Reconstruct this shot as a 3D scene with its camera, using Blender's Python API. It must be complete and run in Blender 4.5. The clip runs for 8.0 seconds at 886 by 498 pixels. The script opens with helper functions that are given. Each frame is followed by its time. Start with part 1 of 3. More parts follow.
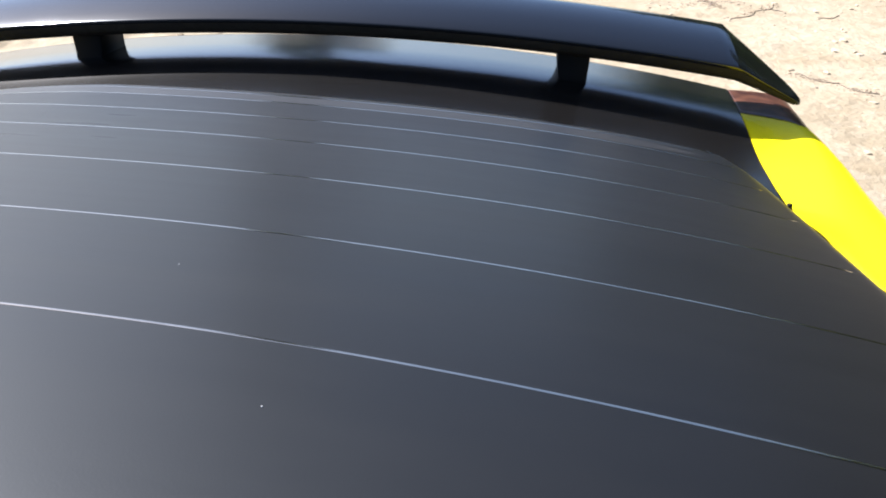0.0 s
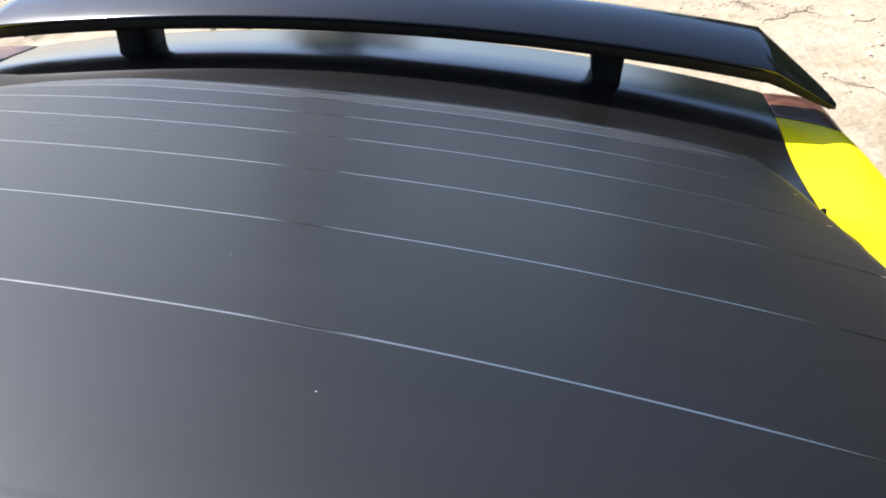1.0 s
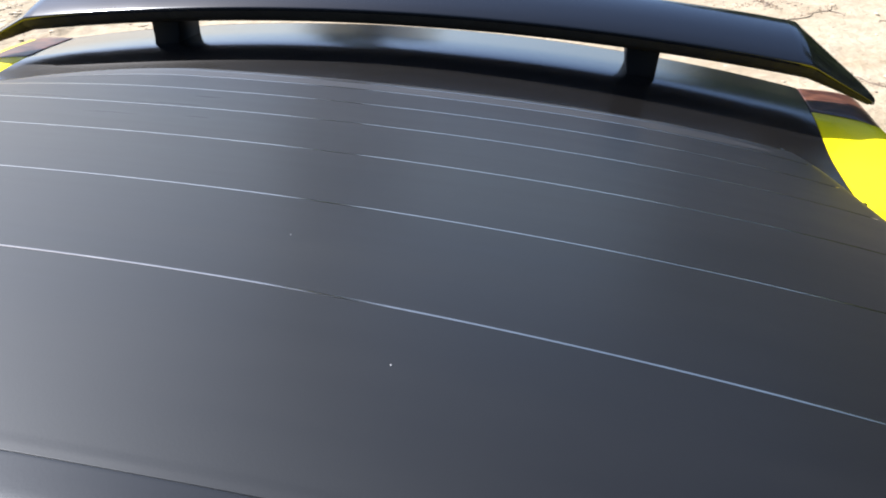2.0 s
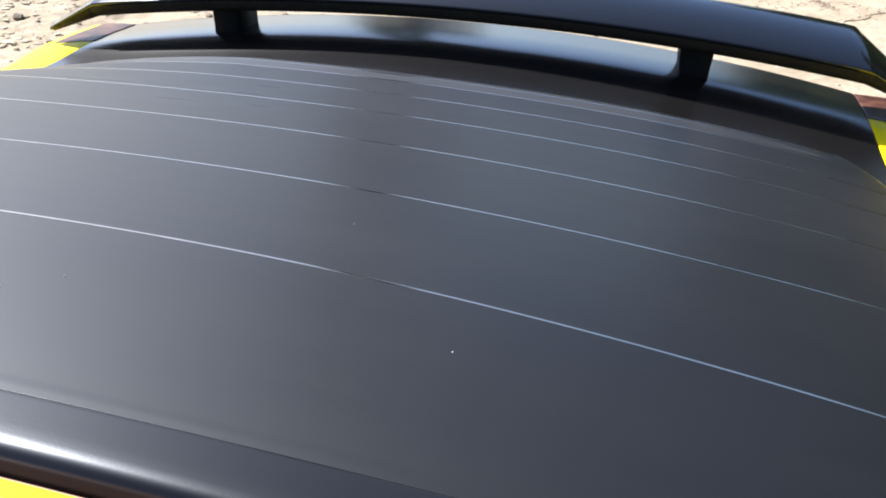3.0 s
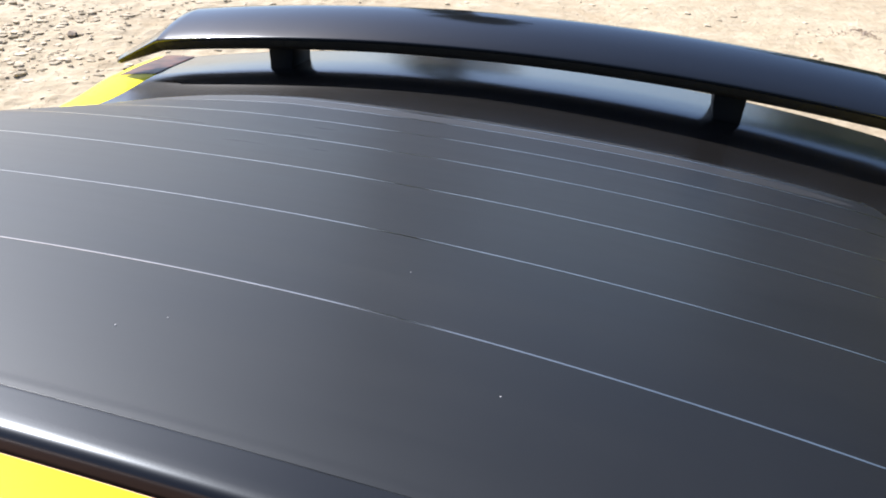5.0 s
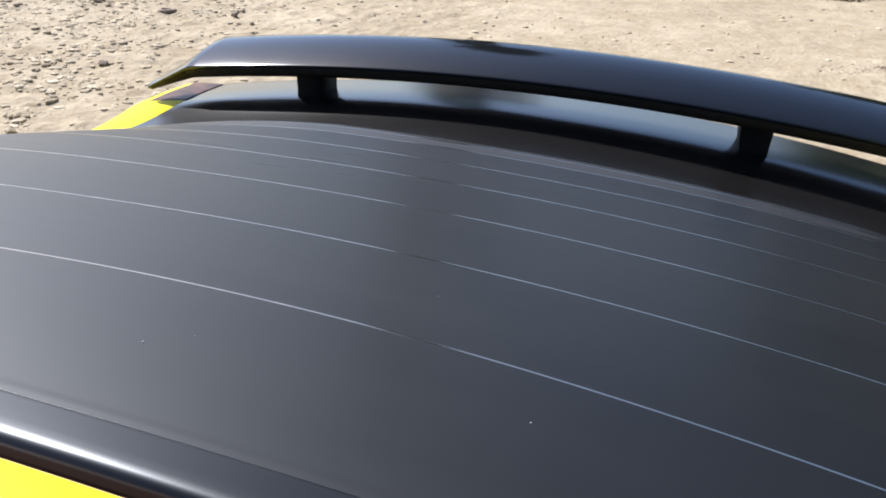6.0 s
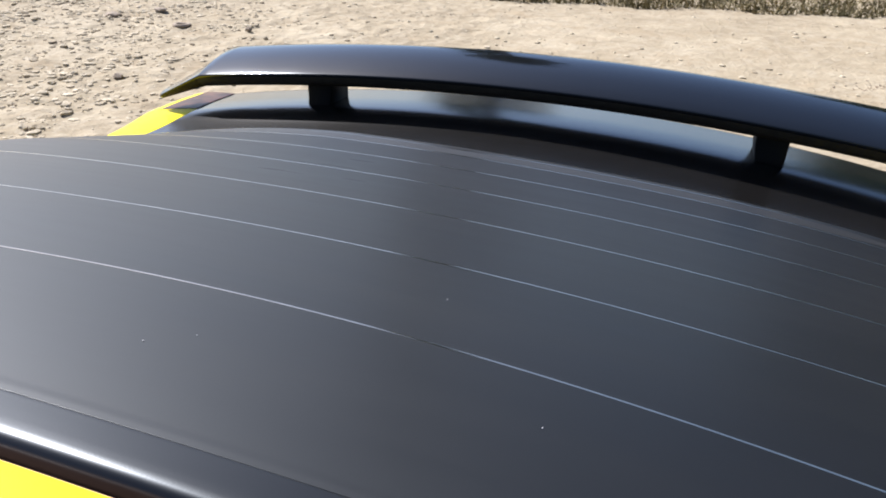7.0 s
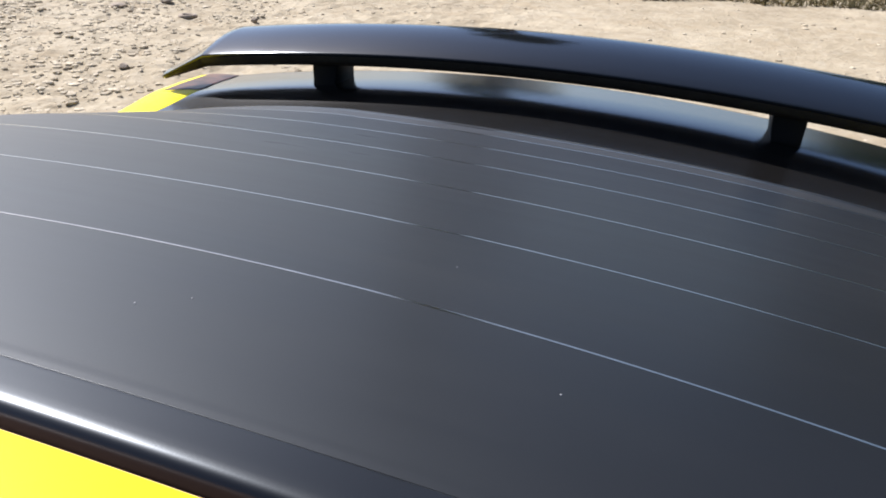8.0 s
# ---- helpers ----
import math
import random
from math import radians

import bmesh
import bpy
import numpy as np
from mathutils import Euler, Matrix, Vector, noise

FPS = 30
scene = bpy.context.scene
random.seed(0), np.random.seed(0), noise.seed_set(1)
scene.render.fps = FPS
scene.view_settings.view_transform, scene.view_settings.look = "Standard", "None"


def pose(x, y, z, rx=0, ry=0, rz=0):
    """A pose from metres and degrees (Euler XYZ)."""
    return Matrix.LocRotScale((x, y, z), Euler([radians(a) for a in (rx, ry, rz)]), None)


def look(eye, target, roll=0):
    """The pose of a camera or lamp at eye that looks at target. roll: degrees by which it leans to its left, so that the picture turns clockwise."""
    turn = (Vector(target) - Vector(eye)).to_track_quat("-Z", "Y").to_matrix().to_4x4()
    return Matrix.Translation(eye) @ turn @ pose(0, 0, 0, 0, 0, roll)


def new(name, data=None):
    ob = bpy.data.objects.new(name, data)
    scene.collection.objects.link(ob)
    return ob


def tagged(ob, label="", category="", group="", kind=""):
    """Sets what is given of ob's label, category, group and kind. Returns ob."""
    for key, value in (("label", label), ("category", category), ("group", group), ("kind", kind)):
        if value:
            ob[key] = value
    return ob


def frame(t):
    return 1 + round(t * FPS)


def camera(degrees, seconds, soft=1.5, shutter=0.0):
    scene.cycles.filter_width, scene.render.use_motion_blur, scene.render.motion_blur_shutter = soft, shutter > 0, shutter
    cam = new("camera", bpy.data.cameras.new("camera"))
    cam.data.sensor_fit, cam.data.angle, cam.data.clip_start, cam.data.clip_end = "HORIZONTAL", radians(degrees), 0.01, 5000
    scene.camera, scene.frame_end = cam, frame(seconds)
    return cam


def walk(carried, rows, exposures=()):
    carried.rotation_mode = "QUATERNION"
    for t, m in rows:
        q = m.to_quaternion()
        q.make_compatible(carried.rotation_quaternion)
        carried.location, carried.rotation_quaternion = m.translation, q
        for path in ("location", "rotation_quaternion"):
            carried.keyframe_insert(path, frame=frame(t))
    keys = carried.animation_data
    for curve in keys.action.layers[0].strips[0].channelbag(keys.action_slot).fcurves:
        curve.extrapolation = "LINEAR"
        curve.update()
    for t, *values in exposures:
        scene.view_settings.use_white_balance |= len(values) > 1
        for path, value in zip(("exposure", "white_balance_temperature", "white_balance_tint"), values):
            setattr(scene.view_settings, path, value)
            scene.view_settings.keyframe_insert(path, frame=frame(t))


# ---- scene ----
# ---- the camera and its walk ----
cam = camera(61.96, 8.0, soft=1.9)
PATH = [
    (0.0, 0.2864, -1.0655, 0.2962, 6.006, -30.606, -0.649),
    (0.5, 0.2787, -1.0748, 0.3033, 7.179, -30.707, -0.738),
    (1.0, 0.2763, -1.0770, 0.3012, 8.182, -30.829, -0.856),
    (2.5, 0.2439, -1.0940, 0.2915, 10.891, -31.098, -0.958),
    (3.0, 0.2430, -1.1023, 0.3012, 13.108, -31.550, -1.256),
    (3.5, 0.2437, -1.1202, 0.3283, 14.698, -31.750, -1.253),
    (4.0, 0.2458, -1.1318, 0.3394, 15.641, -31.297, -1.254),
    (4.5, 0.2434, -1.1365, 0.3480, 15.554, -31.110, -1.294),
    (6.0, 0.2325, -1.1400, 0.3400, 17.701, -27.930, -1.570),
    (6.5, 0.2338, -1.1372, 0.3372, 18.201, -27.260, -1.564),
    (7.0, 0.2313, -1.1328, 0.3262, 18.642, -26.760, -1.573),
    (7.5, 0.2322, -1.1223, 0.3125, 18.979, -26.790, -1.589),
    (8.0, 0.2252, -1.1204, 0.2989, 19.108, -27.230, -1.536),
]
walk(cam, [(t, pose(x, y, z, 90 + pitch, roll, yaw)) for t, x, y, z, yaw, pitch, roll in PATH],
     exposures=[(0.0, 1.34, 6080, 14), (4.7, 1.32, 6080, 14), (6.0, 0.92, 6080, 14), (8.0, 0.90, 6080, 14)])

# ---- world and sun: clear midday, sun high behind the car, over its left flank ----
SUN = Vector((-0.76, 0.38, 0.86)).normalized()
world = bpy.data.worlds.new("world")
scene.world = world
world.use_nodes = True
wn = world.node_tree
sky = wn.nodes.new("ShaderNodeTexSky")
sky.sky_type = "NISHITA"
sky.sun_disc = False
sky.sun_elevation = math.asin(SUN.z)
sky.sun_rotation = math.atan2(SUN.x, SUN.y)
sky.air_density = 1.0
sky.dust_density = 1.5
sky.ozone_density = 2.5
wn.links.new(sky.outputs[0], wn.nodes["Background"].inputs[0])
wn.nodes["Background"].inputs[1].default_value = 0.082
sun_data = bpy.data.lights.new("sun", "SUN")
sun_data.energy = 5.3
sun_data.angle = radians(0.53)
sun_data.color = (1.0, 0.955, 0.89)
sun = new("sun", sun_data)
sun.matrix_world = look(SUN * 30, (0, 0, 0))

# ---- materials ----


def material(name, colour, rough, metal=0.0, spec=0.5):
    mat = bpy.data.materials.new(name)
    mat.use_nodes = True
    b = mat.node_tree.nodes["Principled BSDF"]
    b.inputs["Base Color"].default_value = (*colour, 1)
    b.inputs["Roughness"].default_value = rough
    b.inputs["Metallic"].default_value = metal
    b.inputs["Specular IOR Level"].default_value = spec
    return mat, mat.node_tree, b


def tex(nt, scale, detail=4.0, rough=0.55, kind="ShaderNodeTexNoise", stretch=(1, 1, 1)):
    """A noise in metres of the object's own space."""
    co = nt.nodes.new("ShaderNodeTexCoord")
    mp = nt.nodes.new("ShaderNodeMapping")
    mp.inputs["Scale"].default_value = stretch
    n = nt.nodes.new(kind)
    n.inputs["Scale"].default_value = scale
    if kind == "ShaderNodeTexNoise":
        n.inputs["Detail"].default_value = detail
        n.inputs["Roughness"].default_value = rough
    nt.links.new(co.outputs["Object"], mp.inputs[0])
    nt.links.new(mp.outputs[0], n.inputs["Vector"])
    return n


def ramp(nt, source, stops):
    r = nt.nodes.new("ShaderNodeValToRGB")
    while len(r.color_ramp.elements) < len(stops):
        r.color_ramp.elements.new(0.5)
    for e, (pos, col) in zip(r.color_ramp.elements, stops):
        e.position = pos
        e.color = (*col, 1) if len(col) == 3 else col
    nt.links.new(source, r.inputs[0])
    return r.outputs[0]


def spread(nt, source, low, high):
    m = nt.nodes.new("ShaderNodeMapRange")
    m.inputs["From Min"].default_value, m.inputs["From Max"].default_value = 0.3, 0.7
    m.inputs["To Min"].default_value, m.inputs["To Max"].default_value = low, high
    nt.links.new(source, m.inputs["Value"])
    return m.outputs[0]


def bump(nt, b, source, strength, distance):
    n = nt.nodes.new("ShaderNodeBump")
    n.inputs["Strength"].default_value = strength
    n.inputs["Distance"].default_value = distance
    nt.links.new(source, n.inputs["Height"])
    old = b.inputs["Normal"].links
    if old:
        nt.links.new(old[0].from_socket, n.inputs["Normal"])
    nt.links.new(n.outputs[0], b.inputs["Normal"])


def mixed(nt, fac, a, c):
    m = nt.nodes.new("ShaderNodeMix")
    m.data_type = "RGBA"
    if isinstance(fac, float):
        m.inputs[0].default_value = fac
    else:
        nt.links.new(fac, m.inputs[0])
    for socket, v in ((m.inputs[6], a), (m.inputs[7], c)):
        if isinstance(v, tuple):
            socket.default_value = (*v, 1)
        else:
            nt.links.new(v, socket)
    return m.outputs[2]


def make_vinyl(name, rough, coat, coat_rough, grey=1.0, uneven=1.0, spec=0.5, tint=(0.80, 0.90, 1.0)):
    """Satin black film: cloudy sheen, wipe marks along the car's width, fine orange peel."""
    mat, nt, b = material(name, (0.005, 0.005, 0.0055), rough, spec=spec)
    b.inputs["Specular Tint"].default_value = (*tint, 1)
    cloud = tex(nt, 5.0, 3.0)
    wipe = tex(nt, 26.0, 4.0, 0.6, stretch=(0.10, 1.0, 1.0))
    both = nt.nodes.new("ShaderNodeMix")
    both.inputs[0].default_value = 0.55
    nt.links.new(cloud.outputs[0], both.inputs[2])
    nt.links.new(wipe.outputs[0], both.inputs[3])
    nt.links.new(spread(nt, both.outputs[0], rough - 0.03 * uneven, rough + 0.03 * uneven), b.inputs["Roughness"])
    nt.links.new(ramp(nt, both.outputs[0], [(0.3, (0.0044 * grey, 0.0041 * grey, 0.0039 * grey)), (0.7, (0.0064 * grey, 0.0060 * grey, 0.0057 * grey))]), b.inputs["Base Color"])
    b.inputs["Coat Weight"].default_value = coat
    nt.links.new(spread(nt, both.outputs[0], coat_rough - 0.015 * uneven, coat_rough + 0.02 * uneven), b.inputs["Coat Roughness"])
    bump(nt, b, tex(nt, 900.0, 2.0).outputs[0], 0.05 * uneven, 0.0004)
    return mat


def make_ridge_glint():
    """Bright silver-brown metal, slightly worn, standing in for the glint on ridges in the film."""
    mat, nt, b = material("ridge_glint_metal", (0.5, 0.5, 0.5), 0.25, metal=1.0)
    wear = tex(nt, 60.0, 3.0)
    nt.links.new(spread(nt, wear.outputs[0], 0.10, 0.15), b.inputs["Roughness"])
    nt.links.new(ramp(nt, wear.outputs[0], [(0.3, (0.62, 0.53, 0.42)), (0.7, (0.76, 0.655, 0.52))]), b.inputs["Base Color"])
    return mat


def make_wing_paint():
    mat, nt, b = material("satin_black_paint", (0.006, 0.006, 0.0065), 0.3, spec=0.15)
    cloud = tex(nt, 9.0, 3.0)
    nt.links.new(spread(nt, cloud.outputs[0], 0.13, 0.17), b.inputs["Roughness"])
    b.inputs["Coat Weight"].default_value = 0.75
    b.inputs["Coat Roughness"].default_value = 0.085
    b.inputs["Coat Tint"].default_value = (0.86, 0.93, 1.0, 1)
    bump(nt, b, tex(nt, 700.0, 2.0).outputs[0], 0.04, 0.0004)
    return mat


def make_yellow():
    mat, nt, b = material("yellow_car_paint", (0.92, 0.74, 0.006), 0.35)
    b.inputs["Coat Weight"].default_value = 0.10
    b.inputs["Coat Roughness"].default_value = 0.04
    b.inputs["Specular IOR Level"].default_value = 0.06
    cloud = tex(nt, 4.0, 3.0)
    nt.links.new(ramp(nt, cloud.outputs[0], [(0.3, (0.90, 0.73, 0.004)), (0.7, (0.95, 0.78, 0.005))]), b.inputs["Base Color"])
    bump(nt, b, tex(nt, 260.0, 1.0).outputs[0], 0.02, 0.0005)
    return mat


def make_lens():
    """Smoked tail light lens: dark red-brown under a clear coat."""
    mat, nt, b = material("smoked_lens", (0.09, 0.035, 0.022), 0.35, spec=0.12)
    b.inputs["Coat Weight"].default_value = 0.14
    b.inputs["Coat Roughness"].default_value = 0.04
    cloud = tex(nt, 40.0, 2.0)
    nt.links.new(ramp(nt, cloud.outputs[0], [(0.35, (0.045, 0.018, 0.012)), (0.65, (0.12, 0.05, 0.03))]), b.inputs["Base Color"])
    bump(nt, b, tex(nt, 28.0, 1.0).outputs[0], 0.25, 0.004)
    return mat


def make_ground():
    mat, nt, b = material("dry_earth", (0.5, 0.4, 0.28), 0.92, spec=0.2)
    big = tex(nt, 0.55, 5.0)
    mid = tex(nt, 4.0, 6.0, 0.62)
    fine = tex(nt, 38.0, 6.0, 0.7)
    grit = tex(nt, 160.0, 3.0, 0.7)
    cells = tex(nt, 22.0, kind="ShaderNodeTexVoronoi")
    base = ramp(nt, mid.outputs[0], [(0.25, (0.19, 0.15, 0.09)), (0.42, (0.33, 0.28, 0.19)), (0.55, (0.46, 0.39, 0.27)), (0.75, (0.61, 0.545, 0.41))])
    patch = ramp(nt, big.outputs[0], [(0.38, (0.29, 0.245, 0.17)), (0.50, (0.42, 0.36, 0.255)), (0.62, (0.57, 0.505, 0.38))])
    col = mixed(nt, 0.5, base, patch)
    col = mixed(nt, ramp(nt, fine.outputs[0], [(0.32, (0.55,) * 3), (0.46, (0,) * 3)]), col, (0.15, 0.11, 0.07))
    col = mixed(nt, ramp(nt, grit.outputs[0], [(0.62, (0,) * 3), (0.74, (0.6,) * 3)]), col, (0.58, 0.53, 0.43))
    tint = tex(nt, 1.9, 4.0, 0.6)
    col = mixed(nt, ramp(nt, tint.outputs[0], [(0.54, (0,) * 3), (0.68, (0.6,) * 3)]), col, (0.34, 0.26, 0.155))
    col = mixed(nt, ramp(nt, tint.outputs[0], [(0.34, (0.55,) * 3), (0.46, (0,) * 3)]), col, (0.62, 0.535, 0.385))
    frag = tex(nt, 15.0, kind="ShaderNodeTexVoronoi")
    col = mixed(nt, ramp(nt, frag.outputs["Color"], [(0.62, (0,) * 3), (0.78, (0.25,) * 3)]), col, (0.60, 0.55, 0.45))
    col = mixed(nt, ramp(nt, frag.outputs["Color"], [(0.20, (0.25,) * 3), (0.34, (0,) * 3)]), col, (0.24, 0.18, 0.11))
    col = mixed(nt, 0.54, col, (0.235, 0.187, 0.122))
    nt.links.new(col, b.inputs["Base Color"])
    bump(nt, b, mid.outputs[0], 0.6, 0.05)
    bump(nt, b, cells.outputs["Distance"], 0.25, 0.02)
    bump(nt, b, fine.outputs[0], 0.5, 0.012)
    return mat


def make_rough(name, dark, light, scale, rough=0.9):
    mat, nt, b = material(name, dark, rough, spec=0.25)
    n = tex(nt, scale, 5.0, 0.65)
    info = nt.nodes.new("ShaderNodeNewGeometry")
    both = nt.nodes.new("ShaderNodeMath")
    both.operation = "MULTIPLY_ADD"
    nt.links.new(info.outputs["Random Per Island"], both.inputs[0])
    both.inputs[1].default_value = 0.35
    nt.links.new(n.outputs[0], both.inputs[2])
    nt.links.new(ramp(nt, both.outputs[0], [(0.4, dark), (0.95, light)]), b.inputs["Base Color"])
    bump(nt, b, n.outputs[0], 0.5, 0.01)
    return mat


VINYL = make_vinyl("satin_black_film", 0.55, 0.28, 0.29, uneven=1.6, spec=0.28)
# the same film in a greyer tone, the sheen put into its colour
SHEEN_BAND = make_vinyl("sheen_band_film", 0.55, 0.28, 0.29, 3.5, uneven=1.6, spec=0.38)
LIDFILM = make_vinyl("glossier_black_film", 0.24, 1.0, 0.19, 1.4, 0.3, spec=0.1, tint=(1.0, 1.0, 1.0))
HEADER = make_vinyl("header_film", 0.34, 0.22, 0.15, 1.0, 0.8, spec=0.36)
RIDGE_GLINT = make_ridge_glint()
WING = make_wing_paint()
YELLOW = make_yellow()
EARTH = make_ground()
RUBBER = material("black_rubber_seal", (0.005, 0.005, 0.005), 0.5, spec=0.10)[0]
PRIMER = material("brown_primer_edge", (0.42, 0.25, 0.19), 0.4)[0]
UNDERSIDE = make_rough("dull_underside", (0.022, 0.019, 0.015), (0.036, 0.032, 0.025), 40.0, 0.6)
LENS = make_lens()
DUST = material("white_dust", (0.4, 0.4, 0.4), 0.9)[0]
STONE = make_rough("pale_stone", (0.26, 0.21, 0.14), (0.58, 0.50, 0.37), 18.0)
DARKSTONE = make_rough("dark_stone", (0.15, 0.12, 0.09), (0.32, 0.26, 0.20), 25.0)
STRAW = make_rough("dry_grass", (0.06, 0.06, 0.025), (0.28, 0.22, 0.11), 6.0)
WEED = make_rough("weeds_and_litter", (0.05, 0.045, 0.02), (0.24, 0.19, 0.10), 2.5)
BARK = make_rough("bark", (0.05, 0.04, 0.03), (0.13, 0.10, 0.075), 12.0)
LEAF = make_rough("leaves", (0.02, 0.035, 0.012), (0.07, 0.10, 0.035), 3.0, 0.6)
CRUMB = make_rough("brown_crumbs", (0.13, 0.09, 0.06), (0.30, 0.23, 0.16), 40.0)
TYRE = make_rough("tyre_rubber", (0.012, 0.012, 0.012), (0.03, 0.03, 0.03), 30.0, 0.8)

# ---- mesh helpers ----


def link(name, bm, mat, smooth=True):
    me = bpy.data.meshes.new(name)
    bmesh.ops.recalc_face_normals(bm, faces=bm.faces)
    bm.to_mesh(me)
    bm.free()
    for f in me.polygons:
        f.use_smooth = smooth
    me.materials.append(mat)
    return new(name, me)


def part(name, bm, mat, parent, label="", smooth=True):
    ob = link(name, bm, mat, smooth)
    ob.parent = parent
    if label:
        tagged(ob, label)
    return ob


def sheet(rows, closed=False, cap=False):
    """A bmesh skin over rows of points; closed joins the last point of a row to its first; cap fills the two end rows."""
    bm = bmesh.new()
    vs = [[bm.verts.new(p) for p in row] for row in rows]
    n = len(vs[0])
    for a, b in zip(vs, vs[1:]):
        for i in range(n if closed else n - 1):
            j = (i + 1) % n
            bm.faces.new((a[i], a[j], b[j], b[i]))
    if cap:
        bm.faces.new(list(reversed(vs[0])))
        bm.faces.new(vs[-1])
    return bm


def steps(a, b, n):
    return [a + (b - a) * i / (n - 1) for i in range(n)]


def smoothstep(a, b, v):
    t = min(1.0, max(0.0, (v - a) / (b - a)))
    return t * t * (3 - 2 * t)


def tube(bm, a, b, ra, rb, n=7):
    axis = (b - a).normalized()
    q = axis.to_track_quat("Z", "Y")
    rings = []
    for p, r in ((a, ra), (b, rb)):
        rings.append([bm.verts.new(p + q @ Vector((r * math.cos(6.2832 * i / n), r * math.sin(6.2832 * i / n), 0))) for i in range(n)])
    for i in range(n):
        bm.faces.new((rings[0][i], rings[0][(i + 1) % n], rings[1][(i + 1) % n], rings[1][i]))


# ---- the car's surfaces, x across, y to the rear, z from the wing feet ----
GROUND_Z = -1.08


def window_z(x, y):
    u = y + 0.6
    return (0.0602 - 0.1756 * u - 0.0036 * u * u + 0.21 * u ** 3
            - (0.072 - 0.0114 * u + 0.1517 * u * u) * x * x - 0.2258 * x ** 4 - 0.0266 * x + 0.07 * max(0.0, -x - 0.15) ** 2
            - 0.8 * (max(0.0, -x - 0.2) * max(0.0, y + 0.47)) ** 1.3)


def heater_y(y0, k, x):
    return y0 + (-0.2527 + 0.0359 * k) * x * x + 0.4011 * x ** 4


FRONT, SEAM = -0.9372, 0.613


def window_half(y):
    """Half the width of the rear window; its lower corners are rounded."""
    t = max(0.0, (y + 0.45) / 0.21)
    return 0.560 - 0.014 * t ** 2.6 - 0.12 * max(0.0, t - 0.8) ** 2


LID = ((-0.45, -0.0312), (-0.145, -0.0312), (-0.12, -0.0304), (-0.095, -0.0275), (-0.075, -0.0243), (-0.052, -0.0202), (-0.028, -0.0165), (-0.004, -0.0155), (0.042, -0.0172), (0.2, -0.0300))


def lid_ridge(y):
    """Height of the lid along the car's middle, a smooth line through LID."""
    total, weight = 0.0, 0.0
    for d in (-0.018, -0.012, -0.006, 0.0, 0.006, 0.012, 0.018):
        q = min(max(y + d, -0.44), 0.19)
        for (y0, z0), (y1, z1) in zip(LID, LID[1:]):
            if y0 <= q <= y1:
                total += z0 + (z1 - z0) * (q - y0) / (y1 - y0)
                weight += 1
                break
    return total / weight


def lid_z(x, y):
    dish = 0.006 * smoothstep(-0.014, -0.068, y) * (1 - (x / SEAM) ** 4)
    lean = max(-0.0266, -0.006 + 0.058 * min(y, 0.0)) 
    if x < 0:
        lean += 0.021 * smoothstep(0.0, -0.12, y) * (1 - (x / SEAM) ** 4)
    return lid_ridge(y) - (0.150 - 0.06 * max(y, 0.0)) * x * x - dish + lean * x


def lid_rear(x):
    return 0.160 - 0.045 * x * x


car = new("car")
tagged(car, "yellow coupe with satin black rear window, boot lid and wing", "car")

# rear window skin, rolled over at its border
def swell(x, y):
    """The film swells a little over the seal along the window's upper edge, unevenly."""
    high = 0.00009 + 0.00004 * noise.noise((x * 30, 0, 2)) + 0.00004 * noise.noise((x * 110, 0, 5))
    return high * smoothstep(-0.9285, -0.9335, y) * smoothstep(-0.9374, -0.9335, y)


n_x = 181
top = []
for v in steps(0.0, 0.0174, 17)[:-1] + steps(0.0174, 1.0, 88):
    row = []
    for i in range(n_x):
        s = -1 + 2 * i / (n_x - 1)
        y = FRONT + (heater_y(-0.243, 7, s * 0.5) - FRONT) * v
        x = s * window_half(y)
        row.append(Vector((x, y, window_z(x, y) + swell(x, y))))
    top.append(row)
bm = bmesh.new()
grid = [[bm.verts.new(p) for p in row] for row in top]
for a, b in zip(grid, grid[1:]):
    for i in range(n_x - 1):
        bm.faces.new((a[i], a[i + 1], b[i + 1], b[i]))
rim = grid[0] + [r[-1] for r in grid[1:]] + grid[-1][-2::-1] + [r[0] for r in grid[-2:0:-1]]
last, m = rim, len(rim)
sides = []
for i in range(m):
    along = rim[(i + 4) % m].co - rim[i - 4].co
    sides.append(Vector((along.y, -along.x, 0)).normalized())
for turn in (8, 16, 26, 38, 52, 68, 84, 90):
    ring = []
    for v, side in zip(rim, sides):
        r = 0.026 + 0.010 * max(0.0, side.y) ** 2 if side.y > -0.7 else 0.0003
        a = radians(turn)
        slope = (window_z(v.co.x + side.x * 0.01, v.co.y + side.y * 0.01) - v.co.z) / 0.01
        out = r * math.sin(a)
        drop = r * (1 - math.cos(a)) - slope * out + (0.04 if turn == 90 else 0)
        ring.append(bm.verts.new(v.co + side * out - Vector((0, 0, drop))))
    for i in range(m):
        bm.faces.new((last[i], last[(i + 1) % m], ring[(i + 1) % m], ring[i]))
    last = ring
window = part("rear_window", bm, VINYL, car, "rear window under satin black film")

